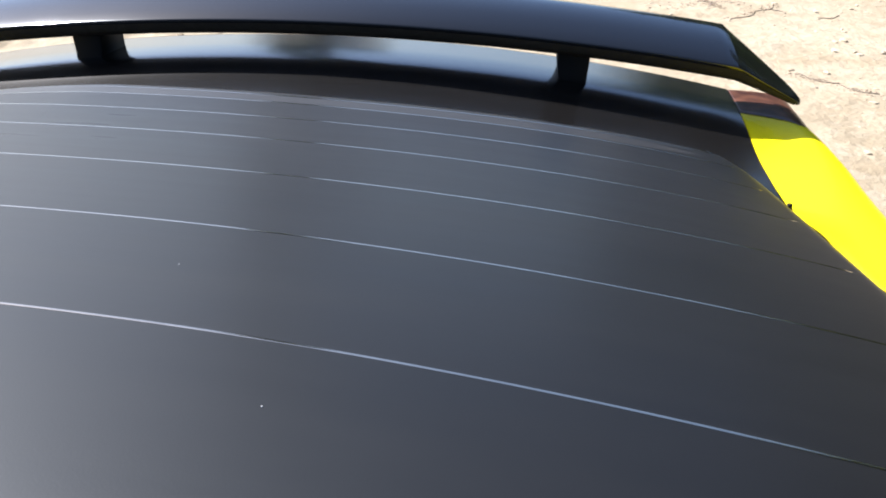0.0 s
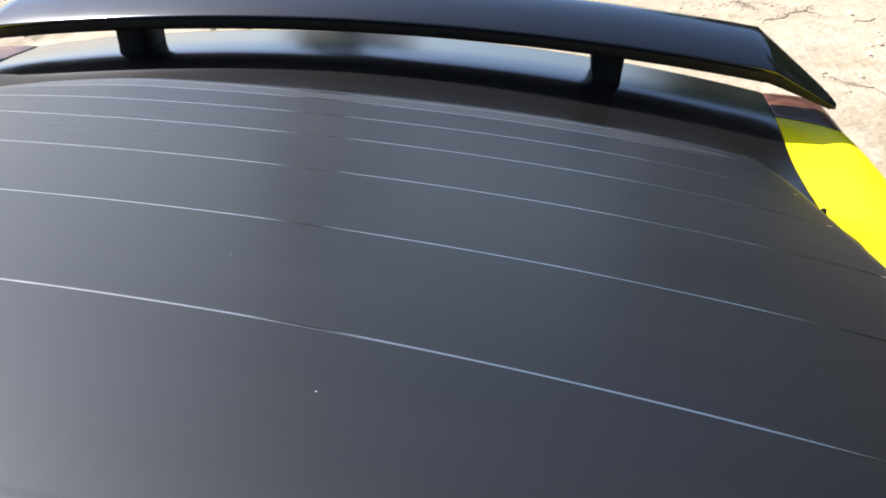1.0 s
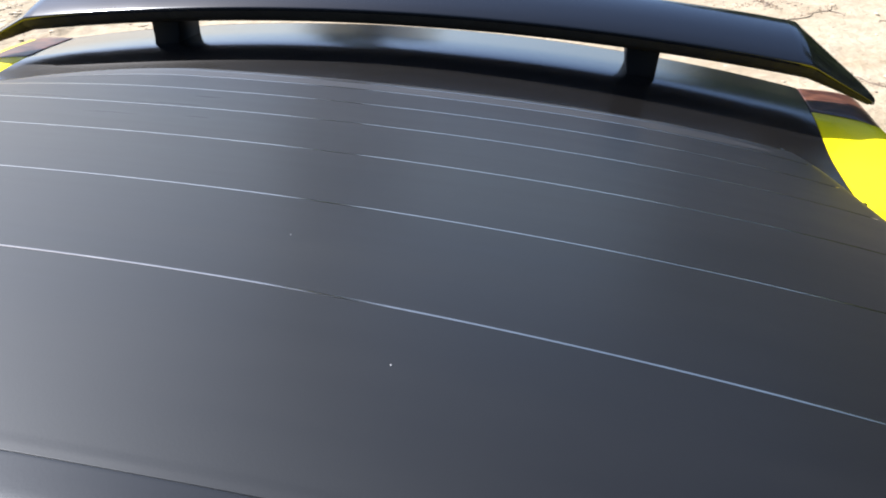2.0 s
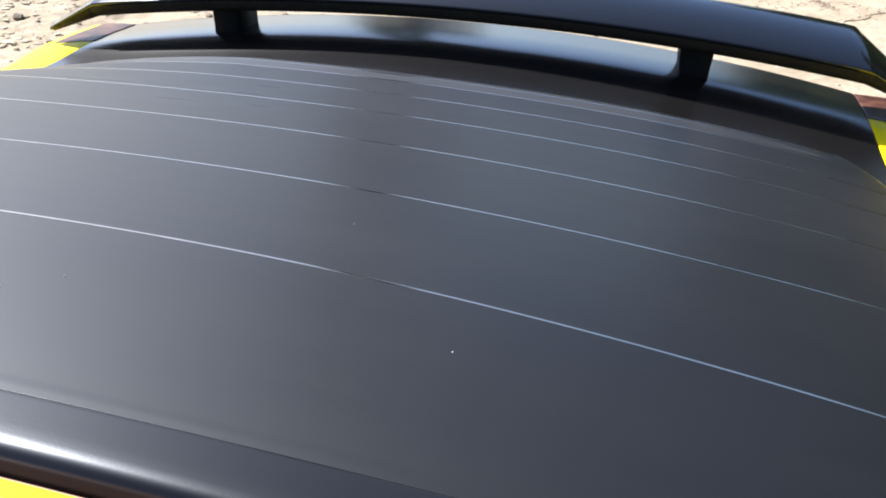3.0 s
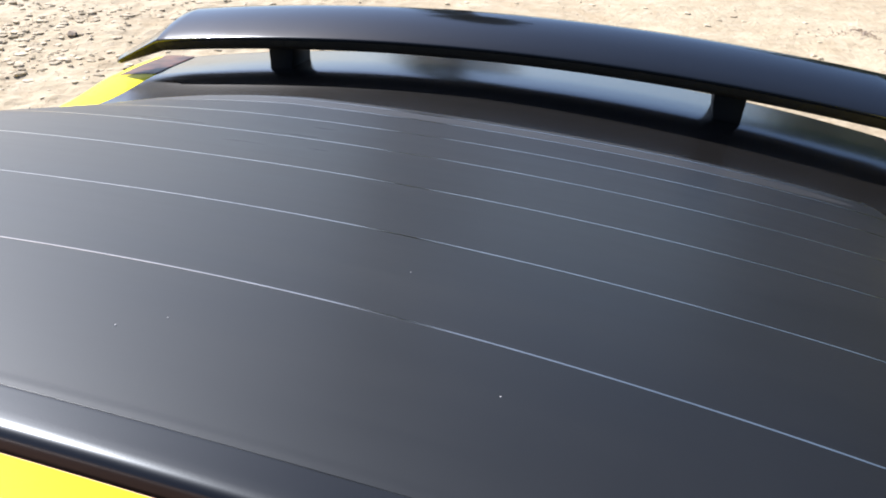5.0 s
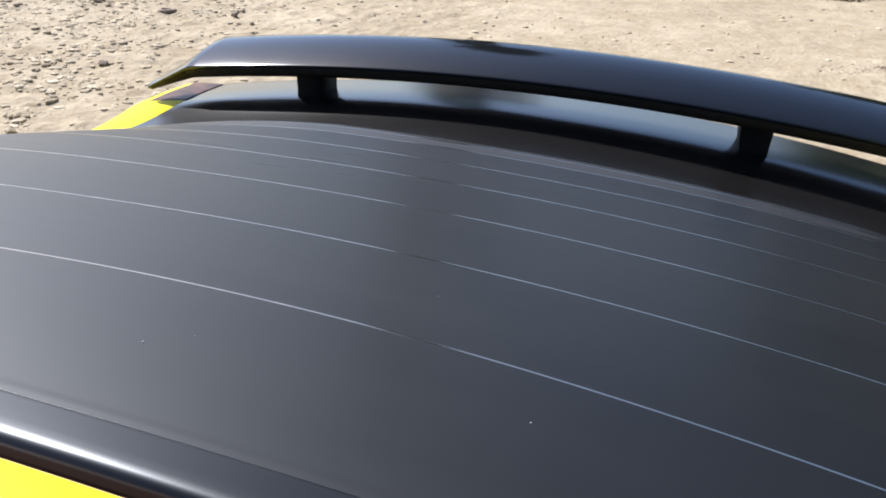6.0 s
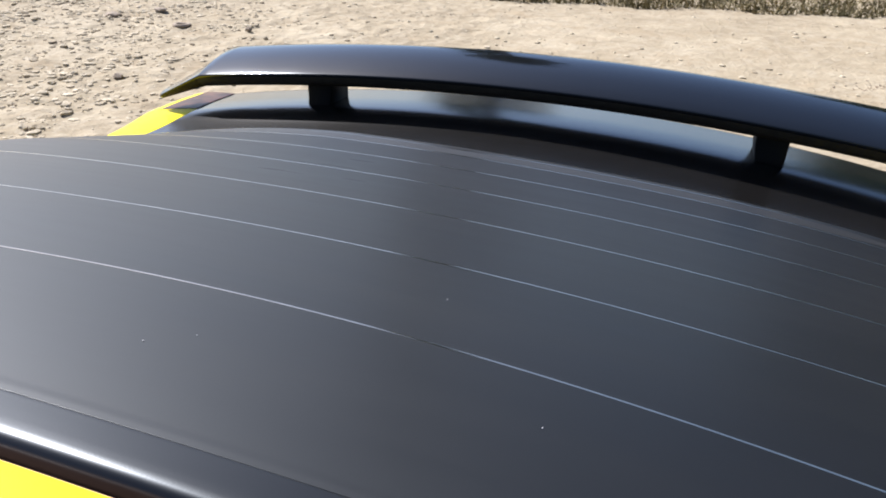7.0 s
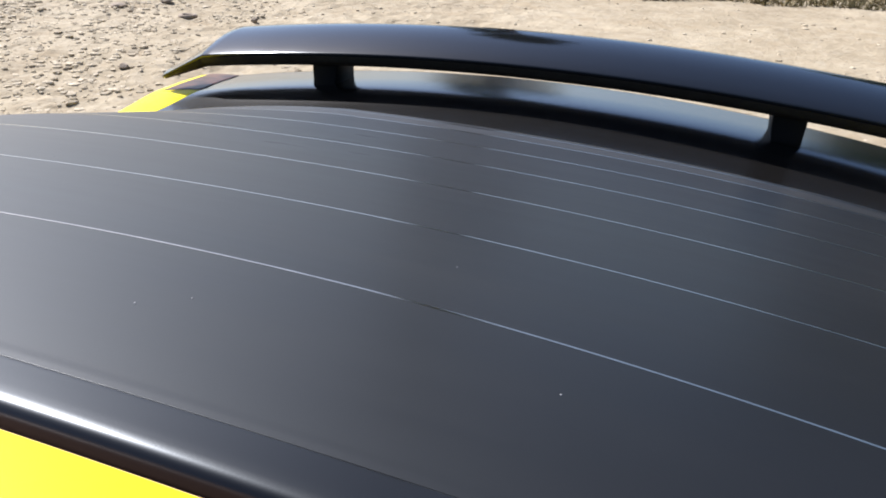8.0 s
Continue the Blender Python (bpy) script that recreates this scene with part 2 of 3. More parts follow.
# heater lines low on the window: metal strips imitate the glint of film ridges
for k, y0 in enumerate((-0.7980, -0.6712, -0.5467, -0.4362, -0.3491, -0.2815, -0.2501), 1):
    rows = []
    for x in steps(-0.563, 0.563, 140):
        y = heater_y(y0, k, x)
        x2 = max(-window_half(y) + 0.006, min(window_half(y) - 0.006, x))
        row = []
        for q in steps(-1, 1, 6):
            d = 0.0008 * q
            row.append((x2, y + d, window_z(x2, y + d) + 0.00020 + 0.00003 * (1 - q * q) + min(0.00009, 0.00005 + 0.00001 * k) * q))
        rows.append(row)
    part("heater_line", sheet(rows), RIDGE_GLINT, window, "thin bright glint along a heater ridge in the film")

# paler sheen of the tilted film, painted grey between the two lowest lines
rows = []
for x in steps(-0.508, 0.508, 120):
    row = []
    for f in [0.5 + 0.42 * e * (1 - (x / 0.508) ** 10) for e in (-1, -0.5, 0, 0.5, 1)]:
        y = heater_y(-0.2815, 6, x) * (1 - f) + heater_y(-0.2501, 7, x) * f
        x2 = max(-window_half(y) + 0.004, min(window_half(y) - 0.004, x))
        row.append((x2, y, window_z(x2, y) + 0.00008))
    rows.append(row)
part("sheen_band", sheet(rows), SHEEN_BAND, window, "paler sheen painted as a band along the lower edge")

# black header strip between the window and the roof, rounded down into the gap
rows = []
for x in steps(-0.56, 0.56, 60):
    row = []
    for y, drop in ((-0.9374, 0.0003), (-0.9376, 0.00005), (-0.9383, 0.0), (-0.9395, 0.0), (-0.945, 0.0), (-0.952, 0.0), (-0.9565, 0.00004), (-0.9595, 0.0003), (-0.9618, 0.0010),
                    (-0.9636, 0.0023), (-0.9651, 0.0047), (-0.9661, 0.0090), (-0.9666, 0.03)):
        row.append((x, y, window_z(x, y) - drop))
    rows.append(row)
part("window_header", sheet(rows), HEADER, car, "satin black strip above the window")
rows = [[(x, y, window_z(x, y) - d) for y, d in ((-0.9662, 0.014), (-0.968, 0.0125), (-0.970, 0.0125), (-0.9720, 0.014), (-0.9720, 0.03))] for x in steps(-0.56, 0.56, 40)]
part("roof_seal", sheet(rows), RUBBER, car, "black rubber seal in the gap")
rows = [[(x, y, window_z(x, y) - d) for y, d in ((-0.9702, 0.03), (-0.9710, 0.006), (-0.9722, 0.003), (-0.9742, 0.0012))] for x in steps(-0.56, 0.56, 40)]
part("roof_edge", sheet(rows), PRIMER, car, "brownish turned edge of the roof")


def roof_z(x, y):
    d = -0.974 - y
    return window_z(x, -0.974) - 0.0012 + 0.10 * d - 0.055 * d * d


rows = []
for y in steps(-0.974, -2.05, 40):
    row = [(x, y, roof_z(x, y)) for x in steps(-0.58, 0.58, 41)]
    row.insert(0, (-0.60, y, row[0][2] - 0.03))
    row.append((0.60, y, row[-1][2] - 0.03))
    rows.append(row)
part("roof", sheet(rows), YELLOW, car, "yellow painted roof")


# plain front half of the body under and before the roof
def belt(y):
    return -0.36 - 0.05 * smoothstep(-1.2, -2.6, y) - 0.16 * smoothstep(-2.7, -3.75, y)


def flank(y):
    return 0.755 - 0.12 * smoothstep(-3.2, -3.8, y)


for side in (-1, 1):
    rows = []
    for y in steps(-1.02, -3.8, 60):
        arch = math.sqrt(max(0.0, 0.36 ** 2 - (y + 2.9) ** 2))
        foot = max(-0.92, GROUND_Z + 0.30 + arch if arch > 0 else -0.92)
        rows.append([(side * (flank(y) + d), y, belt(y) + (foot - belt(y)) * f) for f, d in ((-0.02, -0.06), (0.0, -0.03), (0.06, -0.008), (0.2, 0.006), (0.5, 0.004), (0.8, -0.01), (1.0, -0.03))])
    part("body_side", sheet(rows), YELLOW, car, "yellow door and front wing")
    rows = []
    for y in steps(-1.02, -2.62, 30):
        f = smoothstep(-2.05, -2.62, y)
        top_z = (roof_z(0.58, max(y, -2.05)) - 0.03) * (1 - f) + (belt(y) + 0.02) * f
        rows.append([(side * (0.60 + (flank(y) - 0.06 - 0.60) * max(f, e)), y, top_z * (1 - e) + (belt(y) + 0.005) * e) for e in steps(0, 1, 6)])
    part("side_window", sheet(rows), LIDFILM, car, "dark side window")
rows = [[(x * (0.60 + 0.09 * f), -2.05 - 0.62 * f - 0.08 * f * (1 - x * x), (roof_z(0.58 * x, -2.05) - 0.005) * (1 - f) + (belt(-2.62) + 0.03 - 0.02 * x * x) * f) for x in steps(-1, 1, 25)] for f in steps(0, 1, 14)]
part("windscreen", sheet(rows), LIDFILM, car, "dark windscreen")
rows = [[(x * (flank(y) - 0.05), y - 0.10 * (1 - x * x) * smoothstep(-3.0, -3.8, y), belt(y) + 0.03 - 0.03 * x * x - d) for x in steps(-1, 1, 25)] for y, d in [(v, 0.0) for v in steps(-2.60, -3.8, 24)] + [(-3.84, 0.05), (-3.86, 0.15), (-3.84, 0.34)]]
part("bonnet", sheet(rows), YELLOW, car, "yellow bonnet and nose")

# boot lid


def seam_x(y, side=1):
    """The seam beside the lid, flaring a little to the rear, and to the front on the car's left."""
    return SEAM + 0.10 * max(y, 0.0) + (0.015 * smoothstep(0.02, -0.17, y) if side < 0 else 0.0)


rows = []
for q in [-1, -0.9992, -0.998, -0.99] + steps(-0.975, 0.975, 77) + [0.99, 0.998, 0.9992, 1]:
    x0 = q * (SEAM - 0.0006)
    yr = lid_rear(x0)
    row = []
    for y in steps(-0.42, yr - 0.006, 70):
        x = q * (seam_x(y, q) - 0.0006)
        row.append((x, y, lid_z(x, y)))
    x = q * (seam_x(yr, q) - 0.0006)
    z = lid_z(x, yr)
    row += [(x, yr - 0.003, z - 0.0008), (x, yr - 0.0006, z - 0.003), (x, yr, z - 0.008), (x, yr - 0.012, z - 0.10), (x, yr + 0.01, z - 0.25)]
    rows.append(row)
rows.insert(0, [(p[0] - 0.001, p[1], p[2] - 0.03) for p in rows[0]])
rows.append([(p[0] + 0.001, p[1], p[2] - 0.03) for p in rows[-1]])
part("boot_lid", sheet(rows), LIDFILM, car, "satin black boot lid")

# quarter panels
SHOULDER = ((0.0, -0.0004), (0.0012, 0.0), (0.004, 0.0), (0.020, -0.0003), (0.040, -0.0012), (0.060, -0.0030), (0.074, -0.0060), (0.084, -0.0105), (0.092, -0.0170), (0.098, -0.0250),
            (0.104, -0.037), (0.111, -0.059), (0.120, -0.10), (0.131, -0.18), (0.140, -0.33), (0.130, -0.53), (0.10, -0.80))
for side in (-1, 1):
    rows = []
    for y in steps(-1.02, 0.135, 70) + [0.142, 0.148, 0.152, 0.155, 0.157]:
        base = lid_z(side * seam_x(y, side), max(y, -0.2)) + 0.145 * smoothstep(-0.25, -1.05, y)
        inner = seam_x(y, side) + 0.0008 - 0.030 * smoothstep(-0.30, -0.5, y)
        tail = max(0.0, (y - 0.122) / 0.035)
        sag = 0.022 * (1 - math.sqrt(max(0.0, 1 - tail * tail)))
        wide = 1.04 if side > 0 else 1.08
        flare = 0.30 * smoothstep(0.03, -0.13, y) if side > 0 else -0.40 * smoothstep(0.0, -0.3, y)
        lift = 0.03 * smoothstep(-0.24, -0.45, y)
        rows.append([(side * (inner + (wide + flare) * x * (1 - 0.35 * tail ** 3)), y, base + z - sag + lift * max(0.0, 1 - x / 0.035) ** 2) for x, z in SHOULDER])
    rows.append([(p[0], p[1] + 0.001, p[2] - 0.10) for p in rows[-1]])
    part("quarter_panel", sheet(rows), YELLOW, car, "glossy yellow rear quarter panel")
    part("seam_seal", sheet([[(r[0][0] - side * 0.0007, r[0][1], r[0][2] - d) for d in (-0.0012 * smoothstep(-0.02, 0.0, r[0][1]), 0.012, 0.035)] for r in rows[:-1]]), RUBBER, car, "dark seam beside the boot lid")

# tail lights let into the shoulder ends
for side in (-1, 1):
    rows = []
    y_front, sweep = (0.0, 0.029) if side > 0 else (-0.012, 0.020)
    for y in steps(y_front, 0.134, 26) + [0.141, 0.147, 0.151]:
        base = lid_z(side * seam_x(y, side), max(y, -0.2))
        tail = max(0.0, (y - 0.122) / 0.035)
        sag = 0.022 * (1 - math.sqrt(max(0.0, 1 - tail * tail)))
        wide = (0.107 if side > 0 else 0.066) - 0.004 * smoothstep(0.05, 0.15, y)
        edge = 0.0010 * smoothstep(y_front, y_front + 0.004, y)
        row = [(side * (seam_x(y, side) + 0.0006), y, base - sag - 0.002)]
        for f in [0, 0.006] + steps(0.02, 1, 15):
            x = wide * f
            for (xa, za), (xb, zb) in zip(SHOULDER, SHOULDER[1:]):
                if xa <= x <= xb:
                    z = za + (zb - za) * (x - xa) / (xb - xa)
            row.append((side * (seam_x(y, side) + 0.0008 + (1.045 if side > 0 else 1.0) * x * (1 - 0.35 * tail ** 3)), y - sweep * f * (1 - smoothstep(0.0, 0.08, y)), base + z - sag + edge + 0.0004))
        rows.append(row)
    part("tail_light", sheet(rows), LENS, car, "smoked brownish red tail light lens")
# small rubber stop beside the window
bm = bmesh.new()
bmesh.ops.create_cone(bm, cap_ends=True, segments=12, radius1=0.004, radius2=0.003, depth=0.008)
bmesh.ops.translate(bm, vec=(0.612, -0.262, -0.095), verts=bm.verts)
part("rubber_stop", bm, RUBBER, car, "small black rubber stop")

# rear bumper skin below the lid
rows = [[(x, 0.165 + d - 0.06 * x * x, z) for z, d in ((-0.26, 0.0), (-0.40, 0.03), (-0.5, 0.09), (-0.62, 0.10), (-0.8, 0.06), (-0.9, 0.0))] for x in steps(-0.76, 0.76, 31)]
part("rear_bumper", sheet(rows), YELLOW, car, "yellow rear bumper")

# wing
PROFILE = ((-0.014, 0.0185), (-0.025, 0.0275), (-0.0306, 0.0370), (-0.0315, 0.0398), (-0.0313, 0.0407), (-0.0304, 0.0414), (-0.0285, 0.0424), (-0.010, 0.0492), (0.015, 0.0572), (0.040, 0.0632),
           (0.065, 0.0670), (0.085, 0.0686), (0.0985, 0.0680), (0.1035, 0.0660), (0.1038, 0.0630), (0.098, 0.0590), (0.06, 0.052), (0.02, 0.033))


def wing_row(x):
    a = abs(x)
    if a <= 0.588:
        return [(x, y, z - 0.116 * x * x) for y, z in PROFILE]
    t = (a - 0.588) / 0.094
    chord = (1 - t ** 2.6) * 0.86 + 0.14
    thick = 1 - 0.72 * t
    end = max(0.0, (t - 0.86) / 0.165)
    chord *= 1 - 0.55 * end ** 2.5
    thick *= 1 - 0.5 * end ** 3
    fall = -0.040 - 0.047 * t
    return [(x, -0.030 + 0.006 * end ** 2.5 + (y + 0.0316) * chord, (z - 0.040) * thick + 0.040 + fall) for y, z in PROFILE]


rows = [wing_row(x) for x in [-0.684, -0.683, -0.680] + steps(-0.676, -0.592, 16) + steps(-0.588, 0.588, 73) + steps(0.592, 0.676, 16) + [0.680, 0.683, 0.684]]
spoiler = part("spoiler", sheet(rows, True, True), WING, car, "satin black rear wing with swept-down tips")
rows = [[(x, y, z - 0.0010) for x, y, z in wing_row(x)[-4:] + wing_row(x)[:3]] for x in steps(-0.676, -0.592, 16) + steps(-0.588, 0.588, 73) + steps(0.592, 0.676, 16)]
part("underside", sheet(rows), UNDERSIDE, spoiler, "dull black underside of the wing")
for side in (-1, 1):
    rows = []
    for z, x0, x1, y0, y1 in ((0.022, 0.342, 0.391, 0.0, 0.070), (0.000, 0.343, 0.390, 0.0, 0.069), (-0.012, 0.3435, 0.3895, -0.001, 0.069), (-0.024, 0.345, 0.3885, -0.002, 0.071), (-0.034, 0.3465, 0.388, -0.004, 0.074), (-0.050, 0.347, 0.3875, -0.004, 0.076)):
        r = 0.003
        pts = [(x0 + r, y0), (x1 - r, y0), (x1 - 0.0008, y0 + 0.0008), (x1, y0 + r), (x1, y1 - r), (x1 - r, y1), (x0 + r, y1), (x0, y1 - r), (x0, y0 + r), (x0 + 0.0008, y0 + 0.0008)]
        rows.append([(side * x, y, z) for x, y in pts])
    part("wing_foot", sheet(rows, True, True), RUBBER, spoiler, "black wing foot")

# dust specks on the film
for x, y, r in ((0.1076, -0.7360, 0.0005), (0.0039, -0.8557, 0.00045), (-0.0161, -0.8736, 0.0006), (0.1942, -0.8538, 0.0005)):
    bm = bmesh.new()
    bmesh.ops.create_icosphere(bm, subdivisions=1, radius=r)
    bmesh.ops.scale(bm, vec=(1, 1, 0.5), verts=bm.verts)
    bmesh.ops.translate(bm, vec=(x, y, window_z(x, y) + 0.0002), verts=bm.verts)
    part("dust_speck", bm, DUST, window)

# wheels that carry the car
for wx in (-0.66, 0.66):
    for wy in (-0.45, -2.9):
        rows = []
        for a in steps(0, 2 * math.pi, 41)[:-1]:
            c, s = math.cos(a), math.sin(a)
            rows.append([(wx + dx, wy + r * c, GROUND_Z + 0.3 + r * s) for dx, r in ((-0.08, 0.19), (-0.095, 0.24), (-0.08, 0.285), (-0.06, 0.3), (0.06, 0.3), (0.08, 0.285), (0.095, 0.24), (0.08, 0.19))])
        rows.append(rows[0])
        part("tyre", sheet(rows), TYRE, car, "black rubber tyre")

# ---- ground ----


def ground_h(x, y):
    near = 1 - smoothstep(9, 14, math.hypot(x, y - 3))
    left = smoothstep(0.0, -3.0, x)
    h = 0.015 * noise.noise((x * 1.2, y * 1.2, 0)) + (0.006 + 0.014 * left) * noise.noise((x * 4.4, y * 4.4, 3)) + (0.003 + 0.010 * left) * noise.noise((x * 11, y * 11, 7))
    if left > 0 and near > 0:
        h += left * (0.012 * (0.35 - abs(noise.noise((x * 6.5, y * 6.5, 11)))) + 0.009 * (0.3 - abs(noise.noise((x * 15, y * 15, 17)))))
    return GROUND_Z + h * near


xs = steps(-700, -14, 9)[:-1] + steps(-11, -7.6, 20)[:-1] + steps(-7.6, -1.5, 260)[:-1] + steps(-1.5, 7, 110) + steps(10, 700, 9)
ys = steps(-700, -6, 9)[:-1] + steps(-3, 1.2, 30)[:-1] + steps(1.2, 8.5, 290)[:-1] + steps(8.5, 12, 40) + steps(15, 700, 9)
ground = link("ground", sheet([[(x, y, ground_h(x, y)) for x in xs] for y in ys]), EARTH)
tagged(ground, "dry pale earth with gravel and cracks", "ground", kind="structure")

# ---- loose stones ----


def stone_bm(bm, x, y, size, flat, sub=1, sink=0.25):
    """A broken stone added to bm, settled into the ground."""
    ret = bmesh.ops.create_icosphere(bm, subdivisions=sub, radius=1.0)
    seed = random.uniform(0, 99)
    turn = Matrix.Rotation(random.uniform(0, 6.28), 3, "Z")
    sx, sy = size * random.uniform(0.75, 1.25), size * random.uniform(0.55, 0.95)
    z = ground_h(x, y)
    for v in ret["verts"]:
        d = 1 + 0.38 * noise.noise(v.co * 1.4 + Vector((seed, 0, 0)))
        p = turn @ Vector((v.co.x * sx * d, v.co.y * sy * d, v.co.z * size * flat * d))
        v.co = p + Vector((x, y, z + size * flat * (1 - 2 * sink)))


def scatter(name, label, count, place, sizes, mat):
    parts = bmesh.new()
    for _ in range(count):
        x, y = place()
        one = bmesh.new()
        stone_bm(one, x, y, sizes(), random.uniform(0.25, 0.55), sink=0.4)
        me = bpy.data.meshes.new("tmp")
        one.to_mesh(me)
        one.free()
        parts.from_mesh(me)
        bpy.data.meshes.remove(me)
    ob = link(name, parts, mat, smooth=False)
    return tagged(ob, label, name, kind="stuff")


random.seed(4)


def rubble_place():
    """Thick in the rubble on the far left, thinning towards the yard."""
    while True:
        x, y = random.uniform(-9.5, -1.2), random.uniform(1.2, 7.5)
        clump = 0.25 + 0.75 * smoothstep(-0.15, 0.35, noise.noise((x * 1.6, y * 1.6, 21)) + 0.5 * noise.noise((x * 4.5, y * 4.5, 23)))
        if random.random() < (smoothstep(-1.2 - 0.35 * y, -3.0 - 0.55 * y, x) * 0.95 + 0.05) * clump:
            return x, y


def yard_place():
    return random.uniform(-5, 5.5), random.uniform(1.5, 9.0)


scatter("gravel", "pale broken gravel scattered over dry earth", 15000, rubble_place, lambda: 0.006 + 0.036 * random.random() ** 4, STONE)
scatter("pebbles", "small pebbles lying on the dry yard", 1300, yard_place, lambda: 0.006 + 0.030 * random.random() ** 4, STONE)
scatter("dark_grit", "small dark crumbs on the dry yard", 260, yard_place, lambda: 0.005 + 0.012 * random.random() ** 3, DARKSTONE)

for x, y, size, flat in ((-5.32, 5.81, 0.085, 0.28), (-5.567, 5.351, 0.085, 0.3), (-3.936, 5.34, 0.035, 0.8), (-3.788, 3.316, 0.04, 0.6)):
    bm = bmesh.new()
    stone_bm(bm, x, y, size, flat, 2, 0.1)
    tagged(link("stone", bm, DARKSTONE, smooth=False), "dark flat stone lying on dry earth", "stone", group="dark stones on the earth")

scatter("bark_crumbs", "dark bark crumbs lying in a loose row on pale earth", 26, lambda: (random.gauss(1.85, 0.22), random.gauss(5.60, 0.09)), lambda: random.uniform(0.010, 0.020), DARKSTONE)

# crumbs and litter washed together in narrow bands
BANDS = (((1.55, 5.40), (1.80, 5.62), (2.20, 5.78)), ((1.906, 4.993), (2.15, 5.30), (2.431, 5.673)), ((1.989, 3.66), (2.194, 3.465), (2.389, 3.236)), ((1.95, 5.45), (1.90, 5.60), (1.86, 5.75)), ((-2.9, 6.9), (-2.2, 7.3), (-1.3, 7.4)))


def band_place():
    pts = random.choice(BANDS)
    k = random.randrange(len(pts) - 1)
    f = random.random()
    return tuple(pts[k][i] * (1 - f) + pts[k + 1][i] * f + random.gauss(0, 0.035) for i in (0, 1))


scatter("litter", "dark crumbs and leaf litter in narrow bands", 900, band_place, lambda: 0.003 + 0.009 * random.random() ** 3, CRUMB)


def make_twig(x, y, turn, length):
    """A thin bent dry twig with one side shoot, lying on the earth."""
    rows, r = [], 0.0035
    for k in range(9):
        f = k / 8
        px = x + math.cos(turn) * length * f - math.sin(turn) * 0.03 * math.sin(5 * f + x)
        py = y + math.sin(turn) * length * f + math.cos(turn) * 0.03 * math.sin(5 * f + x)
        pz = ground_h(px, py) + 0.003
        rows.append([(px - math.sin(turn) * r * (1 - 0.6 * f) * math.cos(b), py + math.cos(turn) * r * (1 - 0.6 * f) * math.cos(b), pz + r * math.sin(b)) for b in steps(0, 5.236, 6)])
    bm = sheet(rows, True, True)
    a = Vector(rows[3][0])
    tube(bm, a, a + Vector((math.cos(turn + 0.7), math.sin(turn + 0.7), 0.02)) * length * 0.3, 0.0022, 0.001, 5)
    tagged(link("twig", bm, DARKSTONE), "thin dry twig lying on the earth", "twig", group="twigs on the yard")


for x, y, turn, length in ((1.95, 5.02, 0.9, 0.42), (2.22, 5.36, 0.95, 0.40), (2.66, 5.22, 0.4, 0.22), (2.45, 5.36, 2.2, 0.18), (2.02, 3.64, -0.75, 0.26), (2.2, 3.46, -0.85, 0.24)):
    make_twig(x, y, turn, length)

# worn rubber ring
rows = []
for a in steps(0, 2 * math.pi, 37):
    r = 0.072 + 0.006 * math.sin(3 * a)
    rows.append([(-4.586 + (r + 0.026 * math.cos(b)) * math.cos(a), 5.173 + 0.85 * (r + 0.026 * math.cos(b)) * math.sin(a), ground_h(-4.586, 5.173) + 0.020 + 0.020 * math.sin(b)) for b in steps(0, 2 * math.pi, 13)])
tagged(link("ring", sheet(rows), DARKSTONE), "worn dark ring lying on dry earth", "ring")

# ---- grass verge behind the yard ----
random.seed(8)


def verge_edge(x):
    return 9.0 + 0.2 * x + 0.28 * noise.noise((x * 1.3, 0, 0)) + 0.10 * noise.noise((x * 5.0, 0, 3))


verts, faces = [], []
for _ in range(15000):
    x = random.uniform(-8, 10)
    y = verge_edge(x) + random.random() ** 1.8 * 5.0
    h = random.uniform(0.03, 0.16)
    a = random.uniform(0, 6.28)
    w = random.uniform(0.004, 0.012)
    lean = random.uniform(0.02, 0.14)
    z = ground_h(x, y) - 0.005
    c, s_ = math.cos(a), math.sin(a)
    i = len(verts)
    verts += [(x - c * w, y - s_ * w, z), (x + c * w, y + s_ * w, z), (x + s_ * lean * 0.5 + c * w * 0.7, y - c * lean * 0.5, z + h * 0.6), (x + s_ * lean, y - c * lean, z + h)]
    faces += [(i, i + 1, i + 2), (i, i + 2, i + 3)]
me = bpy.data.meshes.new("grass")
me.from_pydata(verts, [], faces)
me.materials.append(STRAW)
tagged(new("grass", me), "dry straw-coloured grass along the yard's edge", "grass", kind="stuff")
verts, faces = [], []
for _ in range(16000):
    x = random.uniform(-8, 10)
    y = verge_edge(x) + 0.02 + random.random() ** 1.5 * 5.0
    z = ground_h(x, y) + random.random() ** 2 * (0.05 + 0.10 * max(0.0, noise.noise((x * 2, y * 2, 9)) + 0.4))
    q = Euler((random.uniform(-0.9, 0.9), random.uniform(-0.9, 0.9), random.uniform(0, 6.28))).to_matrix()
    s_ = random.uniform(0.012, 0.04)
    i = len(verts)
    verts += [Vector((x, y, z)) + q @ Vector(p) * s_ for p in ((-1, 0, 0), (0, -0.6, 0.15), (1, 0, 0), (0, 0.6, 0.15))]
    faces.append((i, i + 1, i + 2, i + 3))
me = bpy.data.meshes.new("weeds")
me.from_pydata(verts, [], faces)
me.materials.append(WEED)
tagged(new("weeds", me), "low brown-green weeds and dead leaves on the verge", "weeds", kind="stuff")

# ---- trees round the yard, all out of view, for the reflections in the film ----


